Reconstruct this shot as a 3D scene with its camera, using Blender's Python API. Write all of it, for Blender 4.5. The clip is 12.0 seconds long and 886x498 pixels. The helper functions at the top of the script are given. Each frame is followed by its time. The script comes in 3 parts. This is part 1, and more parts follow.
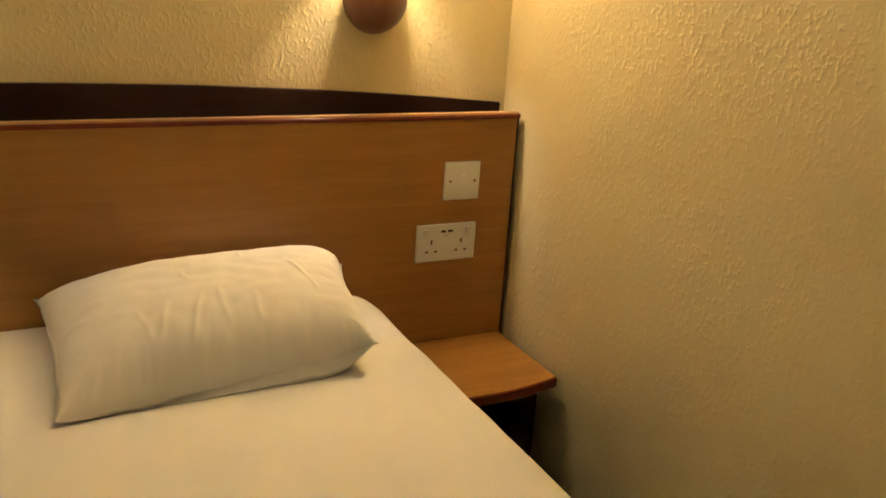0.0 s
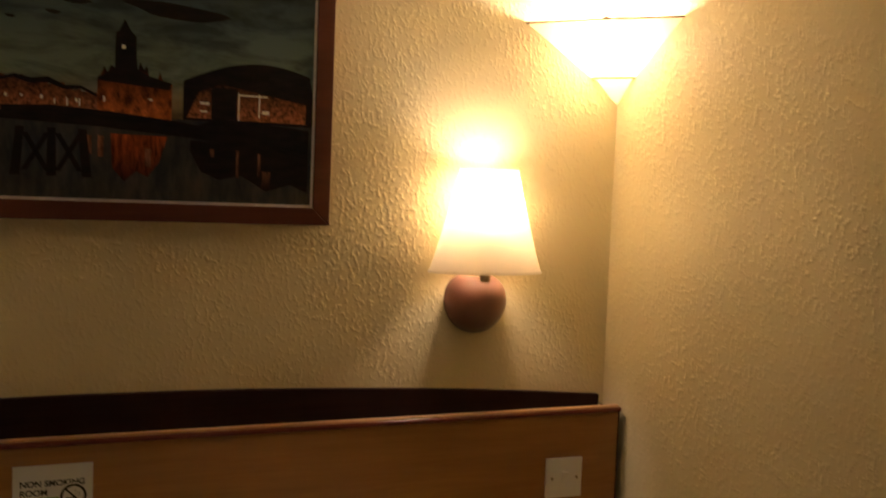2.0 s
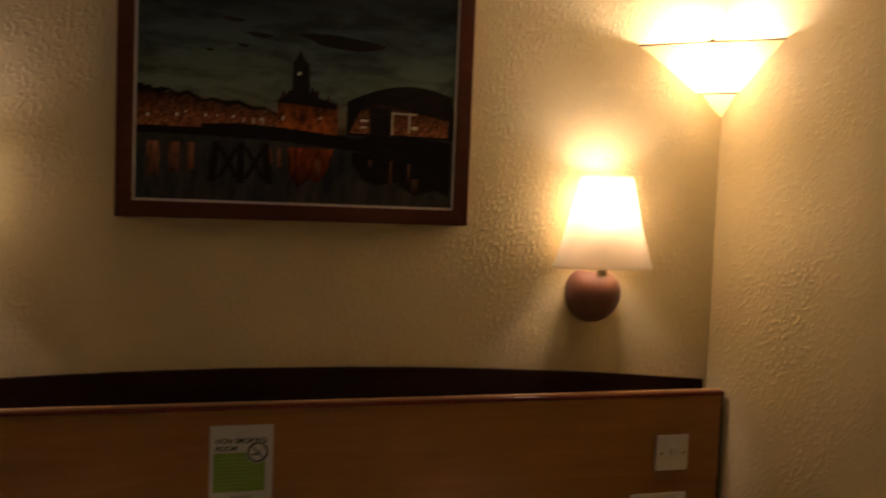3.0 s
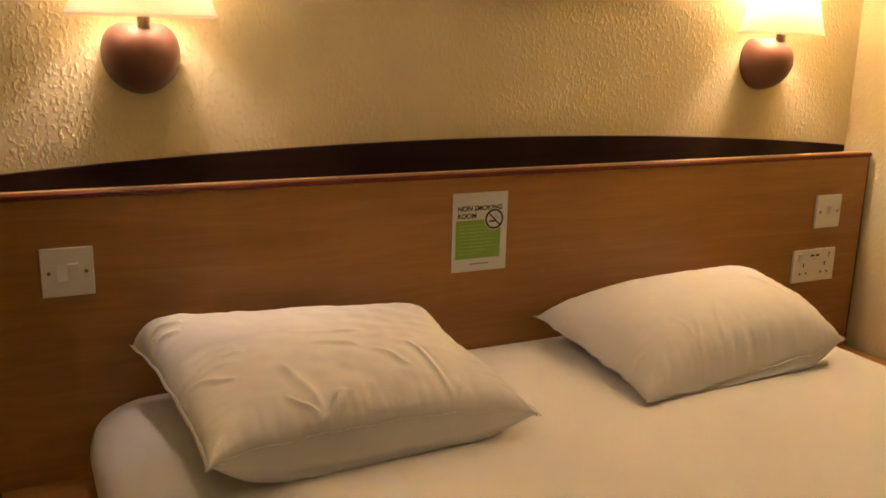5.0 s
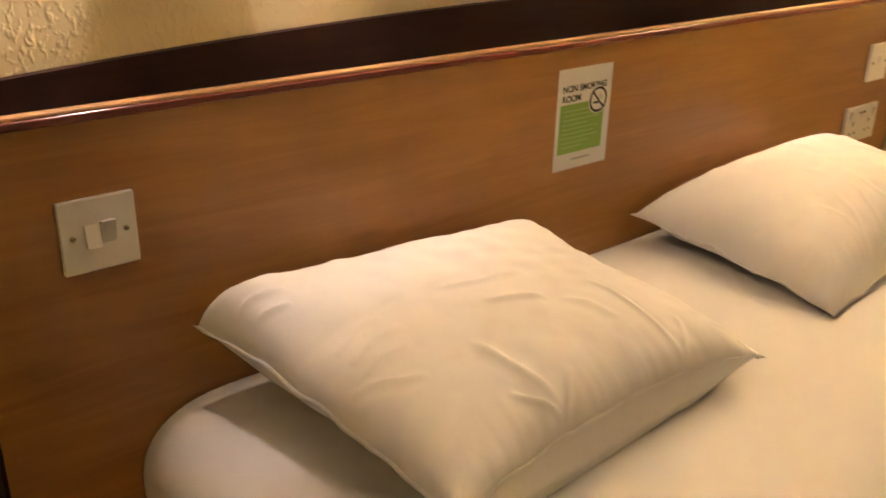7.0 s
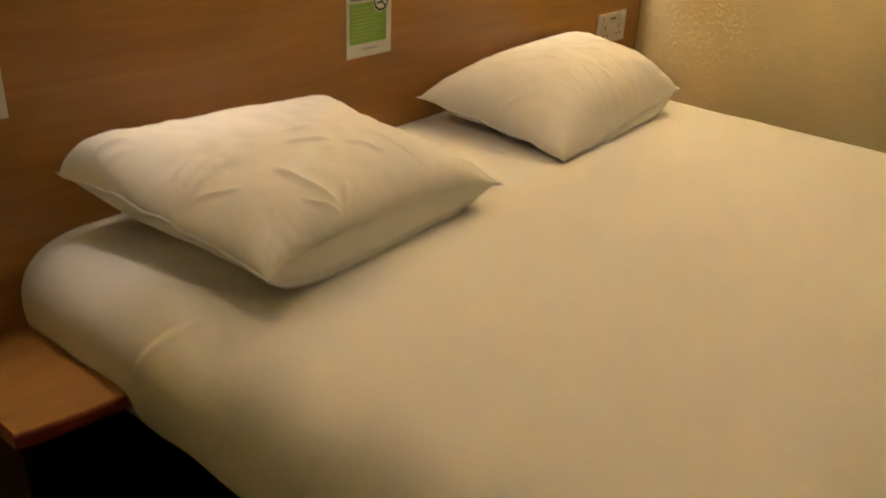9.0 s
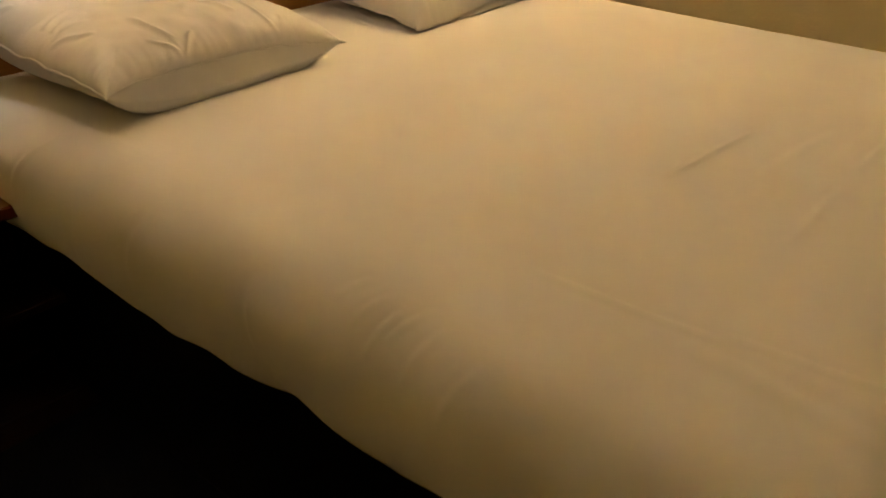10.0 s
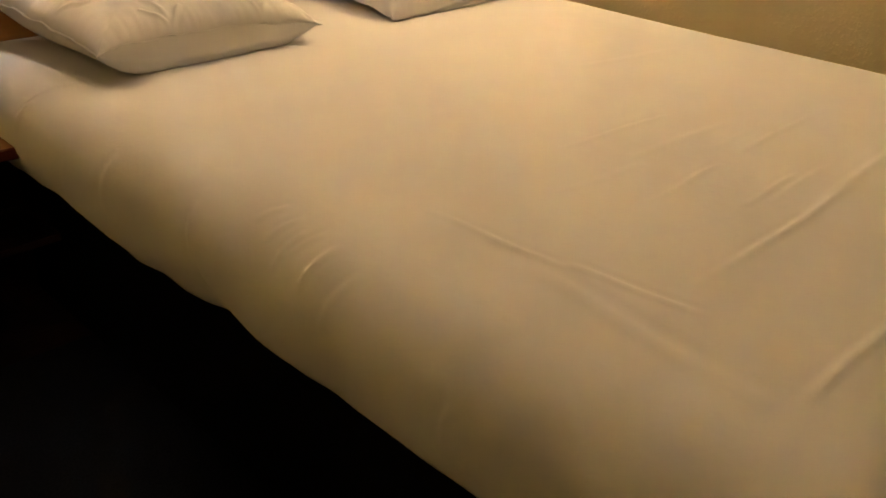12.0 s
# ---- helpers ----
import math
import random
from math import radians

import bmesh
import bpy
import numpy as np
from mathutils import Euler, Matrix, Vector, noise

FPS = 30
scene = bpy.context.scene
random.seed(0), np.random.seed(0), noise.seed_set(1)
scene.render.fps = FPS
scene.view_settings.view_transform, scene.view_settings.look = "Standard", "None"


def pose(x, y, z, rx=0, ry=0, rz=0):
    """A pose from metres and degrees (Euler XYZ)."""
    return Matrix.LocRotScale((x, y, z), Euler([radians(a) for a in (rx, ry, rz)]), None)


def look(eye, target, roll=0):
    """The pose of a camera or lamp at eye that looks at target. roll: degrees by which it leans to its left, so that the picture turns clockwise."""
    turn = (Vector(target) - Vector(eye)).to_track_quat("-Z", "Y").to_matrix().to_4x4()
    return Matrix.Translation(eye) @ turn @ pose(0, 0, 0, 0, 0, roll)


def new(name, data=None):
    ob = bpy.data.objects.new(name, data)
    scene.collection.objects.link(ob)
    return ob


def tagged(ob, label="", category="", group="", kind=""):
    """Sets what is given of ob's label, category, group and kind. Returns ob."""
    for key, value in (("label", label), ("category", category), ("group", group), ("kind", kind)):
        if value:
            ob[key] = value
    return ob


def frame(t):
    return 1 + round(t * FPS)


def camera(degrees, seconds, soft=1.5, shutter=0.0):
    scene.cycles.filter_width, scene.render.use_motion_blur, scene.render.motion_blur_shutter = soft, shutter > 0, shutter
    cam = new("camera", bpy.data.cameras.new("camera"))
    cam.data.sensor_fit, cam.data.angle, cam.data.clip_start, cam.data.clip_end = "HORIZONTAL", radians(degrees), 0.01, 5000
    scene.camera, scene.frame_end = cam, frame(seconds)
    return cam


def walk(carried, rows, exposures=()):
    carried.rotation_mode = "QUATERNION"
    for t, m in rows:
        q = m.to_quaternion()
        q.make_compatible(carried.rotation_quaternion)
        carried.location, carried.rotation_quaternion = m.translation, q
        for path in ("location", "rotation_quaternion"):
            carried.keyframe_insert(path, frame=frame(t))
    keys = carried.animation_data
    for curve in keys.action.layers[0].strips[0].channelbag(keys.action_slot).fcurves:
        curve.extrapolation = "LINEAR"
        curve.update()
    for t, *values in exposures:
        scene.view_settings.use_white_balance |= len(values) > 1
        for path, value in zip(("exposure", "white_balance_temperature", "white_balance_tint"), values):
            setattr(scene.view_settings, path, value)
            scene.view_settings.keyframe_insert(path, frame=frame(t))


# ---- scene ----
cam = camera(52.3, 12.0, shutter=0.45)
PATH = [
    (0, (-1.056, -1.725, 1.411), (-0.189, -0.035, 0.784), 3.8),
    (0.5, (-1.076, -1.699, 1.405), (-0.19, 0.014, 0.874), 3.3),
    (1, (-1.05, -1.717, 1.426), (-0.222, 0.063, 1.042), 2.3),
    (1.5, (-1.077, -1.707, 1.475), (-0.283, 0.112, 1.225), 2.0),
    (2, (-1.101, -1.685, 1.531), (-0.368, 0.173, 1.409), 2.2),
    (2.5, (-1.215, -1.707, 1.532), (-0.513, 0.165, 1.496), 1.9),
    (3, (-1.297, -1.891, 1.528), (-0.724, 0.021, 1.408), 2.2),
    (3.5, (-1.464, -1.901, 1.447), (-0.965, 0.021, 1.208), 1.6),
    (3.7, (-1.556, -1.863, 1.455), (-1.051, 0.044, 1.127), 1.9),
    (5.3, (-2.084, -1.53, 1.347), (-1.189, 0.184, 0.835), 1.7),
    (5.5, (-2.106, -1.435, 1.358), (-1.204, 0.261, 0.799), 2.1),
    (6, (-2.154, -1.219, 1.341), (-1.227, 0.438, 0.711), 1.3),
    (6.5, (-2.238, -1.014, 1.326), (-1.15, 0.505, 0.613), 1.5),
    (6.7, (-2.249, -0.963, 1.323), (-1.118, 0.51, 0.578), 1.4),
    (8.3, (-2.464, -1.033, 1.328), (-1.022, 0.07, 0.49), 3.3),
    (8.5, (-2.49, -1.102, 1.342), (-1.043, -0.016, 0.49), 3.5),
    (9, (-2.486, -1.318, 1.331), (-1.095, -0.177, 0.457), 2.6),
    (9.5, (-2.469, -1.602, 1.295), (-1.156, -0.42, 0.357), 1.6),
    (10, (-2.514, -1.822, 1.251), (-1.195, -0.659, 0.299), 0.4),
    (10.5, (-2.574, -1.997, 1.25), (-1.24, -0.85, 0.3), 0.6),
    (11, (-2.55, -2.07, 1.254), (-1.226, -0.902, 0.316), 1.4),
    (11.5, (-2.545, -2.095, 1.261), (-1.232, -0.907, 0.33), 2.1),
    (12, (-2.552, -2.118, 1.256), (-1.28, -0.885, 0.329), 2.5),
]
EXPOSURE = [
    (0, 1.53, 6150, 9), (0.5, 1.52, 6100, 10), (1, 1.5, 5900, 15), (1.5, 1.0, 5950, 19), (2, 0.12, 5950, 24), (2.5, -0.38, 5950, 27), (3, -0.43, 6000, 30),
    (3.5, 0.34, 6400, 38), (3.7, 0.52, 6400, 36), (5.3, 1.68, 6150, 25), (5.5, 1.78, 6150, 25), (6, 2.13, 5800, 25), (6.7, 2.2, 5800, 24), (8.3, 1.76, 5700, 11),
    (9, 1.74, 5750, 11), (9.5, 1.7, 6000, 13), (10, 1.7, 6150, 15), (10.5, 1.93, 5950, 17), (11, 2.07, 5800, 18), (12, 2.06, 5750, 18),
]
walk(cam, [(t, look(eye, target, roll)) for t, eye, target, roll in PATH], EXPOSURE)

# ---- world and lamps ----
WARM = (1.0, 0.775, 0.53)
world = bpy.data.worlds.new("world")
world.use_nodes = True
scene.world = world
world.node_tree.nodes["Background"].inputs[0].default_value = (0.02, 0.02, 0.025, 1)
world.node_tree.nodes["Background"].inputs[1].default_value = 0.05


def bulb_light(name, place, watts, radius, tone=WARM):
    d = bpy.data.lights.new(name, "POINT")
    d.energy, d.color, d.shadow_soft_size = watts, tone, radius
    ob = new(name, d)
    ob.location = place
    return ob


LAMP_X = (-0.325, -1.804)
bulb_light("uplighter_light", (-0.058, 0.025, 1.880), 10.5, 0.022, (1.0, 0.78, 0.53))


# ---- materials ----
def material(name):
    m = bpy.data.materials.new(name)
    m.use_nodes = True
    return m, m.node_tree, m.node_tree.nodes["Principled BSDF"]


def node(tree, kind, **inputs):
    n = tree.nodes.new(kind)
    for key, value in inputs.items():
        n.inputs[key].default_value = value
    return n


def coords(tree, scale=(1, 1, 1), rot=(0, 0, 0)):
    tc, mp = tree.nodes.new("ShaderNodeTexCoord"), tree.nodes.new("ShaderNodeMapping")
    mp.inputs["Scale"].default_value = scale
    mp.inputs["Rotation"].default_value = rot
    tree.links.new(tc.outputs["Object"], mp.inputs["Vector"])
    return mp.outputs["Vector"]


def noise_node(tree, vec, scale, detail=4.0, rough=0.55, distort=0.0):
    n = node(tree, "ShaderNodeTexNoise", Scale=scale, Detail=detail, Roughness=rough, Distortion=distort)
    tree.links.new(vec, n.inputs["Vector"])
    return n.outputs["Fac"]


def ramp(tree, fac, stops, blend="LINEAR"):
    r = tree.nodes.new("ShaderNodeValToRGB")
    r.color_ramp.interpolation = blend
    el = r.color_ramp.elements
    while len(el) < len(stops):
        el.new(0.5)
    for e, (pos, col) in zip(el, stops):
        e.position, e.color = pos, (*col, 1) if len(col) == 3 else col
    tree.links.new(fac, r.inputs["Fac"])
    return r.outputs["Color"]


def bump(tree, bsdf, height, strength, distance, chain=None):
    b = node(tree, "ShaderNodeBump", Strength=strength, Distance=distance)
    tree.links.new(height, b.inputs["Height"])
    if chain is not None:
        tree.links.new(chain, b.inputs["Normal"])
    tree.links.new(b.outputs["Normal"], bsdf.inputs["Normal"])
    return b.outputs["Normal"]


def plaster():
    m, t, b = material("textured_wall_paint")
    v = coords(t)
    tone = noise_node(t, v, 2.2, 5)
    t.links.new(ramp(t, tone, [(0.3, (0.78, 0.665, 0.37)), (0.7, (0.84, 0.725, 0.415))]), b.inputs["Base Color"])
    b.inputs["Roughness"].default_value = 0.55
    b.inputs["Specular IOR Level"].default_value = 0.3
    flecks = noise_node(t, coords(t, (1, 1, 0.75)), 118, 1.5, 0.5, 0.25)
    high = ramp(t, flecks, [(0.46, (0, 0, 0)), (0.76, (1, 1, 1))], "EASE")
    first = bump(t, b, high, 0.31, 0.0028)
    fine = noise_node(t, v, 260, 2)
    bump(t, b, fine, 0.15, 0.0006, first)
    return m


def laminate(name, dark, light, streak=1.0, gloss=0.37):
    m, t, b = material(name)
    v = coords(t, (1.1, 9, 13))
    wide = noise_node(t, v, 1.6, 6, 0.6, 1.8)
    fine = noise_node(t, coords(t, (1.6, 50, 62)), 2.2, 6, 0.62, 0.5)
    mix = node(t, "ShaderNodeMix", Factor=0.45 * streak)
    t.links.new(wide, mix.inputs["A"])
    t.links.new(fine, mix.inputs["B"])
    t.links.new(ramp(t, mix.outputs["Result"], [(0.32, dark), (0.68, light)]), b.inputs["Base Color"])
    rough = node(t, "ShaderNodeMapRange")
    rough.inputs["To Min"].default_value, rough.inputs["To Max"].default_value = gloss - 0.06, gloss + 0.08
    t.links.new(noise_node(t, coords(t), 5, 4), rough.inputs["Value"])
    t.links.new(rough.outputs["Result"], b.inputs["Roughness"])
    bump(t, b, fine, 0.08, 0.0004)
    b.inputs["Specular IOR Level"].default_value = 0.5 if gloss < 0.5 else 0.15
    return m


def cotton(name, col):
    m, t, b = material(name)
    v = coords(t)
    t.links.new(ramp(t, noise_node(t, v, 3, 4), [(0.3, tuple(c * 0.95 for c in col)), (0.7, col)]), b.inputs["Base Color"])
    b.inputs["Roughness"].default_value = 0.85
    b.inputs["Specular IOR Level"].default_value = 0.15
    b.inputs["Sheen Weight"].default_value = 0.15
    soft = bump(t, b, noise_node(t, v, 45, 4, 0.6), 0.18, 0.002)
    bump(t, b, noise_node(t, v, 900, 2), 0.12, 0.0003, soft)
    return m


def plain(name, col, rough=0.5, metal=0.0, vary=0.06, scale=30, relief=0.05):
    m, t, b = material(name)
    v = coords(t)
    t.links.new(ramp(t, noise_node(t, v, scale, 4), [(0.3, tuple(c * (1 - vary) for c in col)), (0.7, tuple(min(1, c * (1 + vary)) for c in col))]), b.inputs["Base Color"])
    b.inputs["Roughness"].default_value, b.inputs["Metallic"].default_value = rough, metal
    if relief:
        bump(t, b, noise_node(t, v, scale * 12, 2), relief, 0.0005)
    return m


def shade_cloth(name, scattered, straight):
    """Thin lit cloth or glass: part of the light is scattered through it, part goes straight through."""
    m, t, b = material(name)
    out = t.nodes["Material Output"]
    tr, clear = t.nodes.new("ShaderNodeBsdfTranslucent"), t.nodes.new("ShaderNodeBsdfTransparent")
    mix, thin = t.nodes.new("ShaderNodeMixShader"), t.nodes.new("ShaderNodeMixShader")
    tr.inputs["Color"].default_value = (0.97, 0.93, 0.82, 1)
    clear.inputs["Color"].default_value = (1.0, 0.96, 0.86, 1)
    b.inputs["Base Color"].default_value, b.inputs["Roughness"].default_value = (0.86, 0.78, 0.60, 1), 0.8
    mix.inputs["Fac"].default_value, thin.inputs["Fac"].default_value = scattered, straight
    t.links.new(b.outputs["BSDF"], mix.inputs[1])
    t.links.new(tr.outputs["BSDF"], mix.inputs[2])
    t.links.new(mix.outputs["Shader"], thin.inputs[1])
    t.links.new(clear.outputs["BSDF"], thin.inputs[2])
    t.links.new(thin.outputs["Shader"], out.inputs["Surface"])
    bump(t, b, noise_node(t, coords(t, (1, 1, 1)), 700, 2), 0.1, 0.0003)
    return m


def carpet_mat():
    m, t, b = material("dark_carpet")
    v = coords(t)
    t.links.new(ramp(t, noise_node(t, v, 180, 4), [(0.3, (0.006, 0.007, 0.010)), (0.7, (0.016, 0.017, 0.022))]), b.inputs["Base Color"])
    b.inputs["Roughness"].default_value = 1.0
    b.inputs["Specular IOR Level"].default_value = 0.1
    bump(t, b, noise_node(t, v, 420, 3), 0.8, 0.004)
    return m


M_WALL = plaster()
M_CEIL = plain("ceiling_paint", (0.84, 0.83, 0.80), 0.8, 0, 0.03, 8)
M_BEECH = laminate("beech_laminate", (0.32, 0.138, 0.022), (0.44, 0.214, 0.043), 0.6)
M_LEDGE = laminate("pale_beech_edge", (0.42, 0.23, 0.085), (0.50, 0.285, 0.12))
M_MAHOG = laminate("mahogany_trim", (0.16, 0.035, 0.018), (0.20, 0.047, 0.024), 0.3, 0.22)
M_DARK = laminate("dark_stained_wood", (0.024, 0.010, 0.007), (0.044, 0.018, 0.012), 0.8, 0.6)
M_FRAME = laminate("picture_frame_wood", (0.085, 0.022, 0.012), (0.14, 0.04, 0.02), 0.7, 0.35)
M_SHEET = cotton("white_cotton_sheet", (0.84, 0.835, 0.82))
M_CASE = cotton("white_pillowcase", (0.86, 0.855, 0.85))
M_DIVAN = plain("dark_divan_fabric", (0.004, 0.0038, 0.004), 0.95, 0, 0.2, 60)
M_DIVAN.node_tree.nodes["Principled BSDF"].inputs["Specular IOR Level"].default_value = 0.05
M_PLATE = plain("white_switch_plastic", (0.84, 0.82, 0.76), 0.28, 0, 0.02, 20, 0)
M_HOLE = plain("black_socket_hole", (0.012, 0.012, 0.012), 0.5, 0, 0.1, 30, 0)
M_SCREW = plain("brass_screw", (0.38, 0.30, 0.16), 0.35, 1.0, 0.1, 40, 0)
M_CERAM = plain("terracotta_ceramic", (0.165, 0.066, 0.045), 0.38, 0, 0.16, 14, 0.04)
M_SHADE = shade_cloth("lampshade_cloth", 0.30, 0.32)
M_BOWL = shade_cloth("frosted_bowl", 0.16, 0.34)
M_METAL = plain("dull_brass_metal", (0.30, 0.22, 0.12), 0.35, 1.0, 0.1, 40, 0)
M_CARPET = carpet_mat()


def glowing(name, tone, strength):
    m, t, b = material(name)
    b.inputs["Base Color"].default_value = (0.9, 0.9, 0.88, 1)
    b.inputs["Emission Color"].default_value = (*tone, 1)
    b.inputs["Emission Strength"].default_value = strength
    return m


M_BULB_WARM = glowing("lit_bulb_warm", WARM, 140)
M_BULB_PALE = glowing("lit_bulb_pale", (1.0, 0.80, 0.63), 98)


# ---- mesh helpers ----
def part(name, bm, mat, parent=None, label="", smooth=False):
    me = bpy.data.meshes.new(name)
    bm.normal_update()
    bm.to_mesh(me)
    bm.free()
    if smooth:
        me.polygons.foreach_set("use_smooth", [True] * len(me.polygons))
    for one in mat if isinstance(mat, (list, tuple)) else [mat]:
        me.materials.append(one)
    ob = new(name, me)
    if parent is not None:
        ob.parent = parent
    return tagged(ob, label)


def thing(name, label, category, group="", place=(0, 0, 0)):
    ob = new(name)
    ob.empty_display_size = 0.05
    ob.location = place
    return tagged(ob, label, category, group)


def box(x0, x1, y0, y1, z0, z1, bevel=0.0, seg=2, bm=None):
    bm = bm or bmesh.new()
    made = bmesh.ops.create_cube(bm, size=1)["verts"]
    bmesh.ops.scale(bm, vec=(x1 - x0, y1 - y0, z1 - z0), verts=made)
    bmesh.ops.translate(bm, vec=((x0 + x1) / 2, (y0 + y1) / 2, (z0 + z1) / 2), verts=made)
    if bevel:
        edges = list({e for v in made for e in v.link_edges})
        bmesh.ops.bevel(bm, geom=edges, offset=bevel, segments=seg, profile=0.5, affect="EDGES")
    return bm


def prism(outline, y0, y1):
    """A plate with an outline of (x, z) points, between y0 and y1 (y0 nearer the room)."""
    bm = bmesh.new()
    a = [bm.verts.new((x, y0, z)) for x, z in outline]
    b = [bm.verts.new((x, y1, z)) for x, z in outline]
    bm.faces.new(a)
    bm.faces.new(b[::-1])
    for i in range(len(a)):
        j = (i + 1) % len(a)
        bm.faces.new((a[j], a[i], b[i], b[j]))
    bmesh.ops.recalc_face_normals(bm, faces=bm.faces)
    return bm


def disc_plate(cx, cz, r, y0, y1, n=28):
    return prism([(cx + r * math.cos(2 * math.pi * k / n), cz + r * math.sin(2 * math.pi * k / n)) for k in range(n)], y0, y1)


def grid_mesh(points, closed_u=False):
    """A bmesh from rows of points."""
    bm = bmesh.new()
    rows = [[bm.verts.new(p) for p in row] for row in points]
    for i in range(len(rows) - 1):
        n = len(rows[i])
        for j in range(n if closed_u else n - 1):
            k = (j + 1) % n
            bm.faces.new((rows[i][j], rows[i][k], rows[i + 1][k], rows[i + 1][j]))
    return bm


def fold(px, py, seg, sharp=False):
    """Height of one soft cloth crease at (px, py); seg: x0, y0, x1, y1, height, width."""
    x0, y0, x1, y1, amp, wid = seg
    dx, dy = x1 - x0, y1 - y0
    length = math.hypot(dx, dy)
    ux, uy = dx / length, dy / length
    along = (px - x0) * ux + (py - y0) * uy
    side = -(px - x0) * uy + (py - y0) * ux
    if abs(side) > 5 * wid or along < -0.3 * length or along > 1.3 * length:
        return 0.0
    side += 0.25 * wid * math.sin(along / length * 7 + x0 * 9)
    f = along / length
    env = max(0.0, 1 - abs(2 * f - 1) ** 3) if 0 <= f <= 1 else 0.0
    k = side / wid
    if sharp:
        return amp * env * (math.exp(-1.5 * math.sqrt(k * k + 0.06)) * 1.4 - 0.22 * math.exp(-((k - 1.7) ** 2)))
    return amp * env * (math.exp(-k * k) - 0.55 * math.exp(-((k - 1.5) ** 2)))


# ---- room ----
WX, WY = 0.012, 0.095
X0, Y0, CEIL = -3.15, -4.1, 2.42
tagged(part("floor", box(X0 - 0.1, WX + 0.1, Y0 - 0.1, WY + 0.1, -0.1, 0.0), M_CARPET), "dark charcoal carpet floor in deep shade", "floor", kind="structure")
tagged(part("ceiling", box(X0 - 0.1, WX + 0.1, Y0 - 0.1, WY + 0.1, CEIL, CEIL + 0.1), M_CEIL), "plain off-white painted ceiling", "ceiling", kind="structure")
tagged(part("wall_north", box(X0 - 0.1, WX + 0.1, WY, WY + 0.1, 0.0, CEIL), M_WALL), "cream textured wall behind the bed", "wall", kind="structure")
tagged(part("wall_east", box(WX, WX + 0.1, Y0, WY, 0.0, CEIL), M_WALL), "cream textured side wall beside the bed", "wall", kind="structure")
tagged(part("wall_south", box(X0, WX, Y0 - 0.1, Y0, 0.0, CEIL), M_WALL), "plain cream textured wall", "wall", kind="structure")
tagged(part("wall_west", box(X0 - 0.1, X0, Y0, WY, 0.0, CEIL), M_WALL), "plain cream textured wall", "wall", kind="structure")

# ---- headboard ----
PL, PR, PT = -2.10, 0.0, 1.080
head = thing("headboard", "wide beech laminate headboard with dark arched back board", "headboard")
part("panel", box(PL + 0.005, PR - 0.005, 0.0, 0.022, 0.40, PT - 0.0135, 0.001), M_BEECH, head, "honey beech laminate panel")
part("side_edge", box(PL, PL + 0.005, 0.001, 0.080, 0.40, PT - 0.004, 0.001), M_DARK, head, "dark brown edge strip")
part("side_edge", box(PR - 0.005, PR, 0.001, 0.080, 0.40, PT - 0.014, 0.001), M_DARK, head, "dark brown edge strip")


part("front_trim", box(PL, PR, -0.005, -0.0005, PT - 0.014, PT - 0.004, 0.0028, 4), M_MAHOG, head, "glossy red-brown rounded trim")
part("ledge", box(PL + 0.002, PR - 0.002, -0.001, 0.015, PT - 0.013, PT, 0.0022), M_LEDGE, head, "pale beech top ledge")
part("rear_batten", box(PL + 0.002, PR - 0.002, 0.020, 0.080, PT - 0.080, PT - 0.062, 0.0012), M_DARK, head, "dark brown batten behind the panel")
arch = [(-0.008, 1.02), (-2.092, 1.02)]
for k in range(41):
    x = -2.092 + 2.084 * k / 40
    f = (x + 1.05) / 1.042
    arch.append((x, 1.091 + 0.044 * (1 - f * f) + 0.004 * (-f)))
part("back_board", prism(arch, 0.080, 0.094), M_DARK, head, "dark brown arched back board")


# ---- bedside tables ----
def bedside_table(x0, x1, label):
    ob = thing("bedside_table", label, "bedside table", "bedside tables")
    n, top = 24, 0.548
    rows = []
    for z, inset in ((top - 0.026, 0.003), (top - 0.023, 0.0), (top - 0.003, 0.0), (top, 0.003)):
        ring = [(x1 - inset, -0.002, z), (x0 + inset, -0.002, z)]
        for k in range(n + 1):
            f = k / n
            e = 2 * f - 1
            ring.append((x0 + inset + (x1 - x0 - 2 * inset) * f, -0.262 - 0.024 * (1 - e * e) + inset, z))
        rows.append(ring)
    bm = grid_mesh(rows, closed_u=True)
    bm.verts.ensure_lookup_table()
    count = n + 3
    bm.faces.new(bm.verts[:count][::-1])
    bm.faces.new(bm.verts[-count:])
    bmesh.ops.recalc_face_normals(bm, faces=bm.faces)
    for f in bm.faces:
        f.material_index = 0 if f.normal.z > 0.9 else 1
    part("tabletop", bm, [M_BEECH, M_MAHOG], ob, "beech laminate top with bowed red-brown edge")
    part("side_panel", box(x0 + 0.022, x0 + 0.040, -0.225, -0.004, 0.0, top - 0.026, 0.001), M_DARK, ob, "dark brown side panel")
    part("side_panel", box(x1 - 0.040, x1 - 0.022, -0.225, -0.004, 0.0, top - 0.026, 0.001), M_DARK, ob, "dark brown side panel")
    part("back_panel", box(x0 + 0.040, x1 - 0.040, -0.016, -0.004, 0.05, top - 0.026), M_DARK, ob)
    part("shelf", box(x0 + 0.040, x1 - 0.040, -0.220, -0.016, 0.28, 0.298, 0.001), M_DARK, ob, "dark brown open shelf")
    part("plinth", box(x0 + 0.040, x1 - 0.040, -0.205, -0.016, 0.0, 0.06, 0.001), M_DARK, ob)
    return ob


bedside_table(-0.372, -0.006, "beech-topped bedside table with dark body beside the wall")
bedside_table(-2.094, -1.728, "beech-topped bedside table with dark open body")

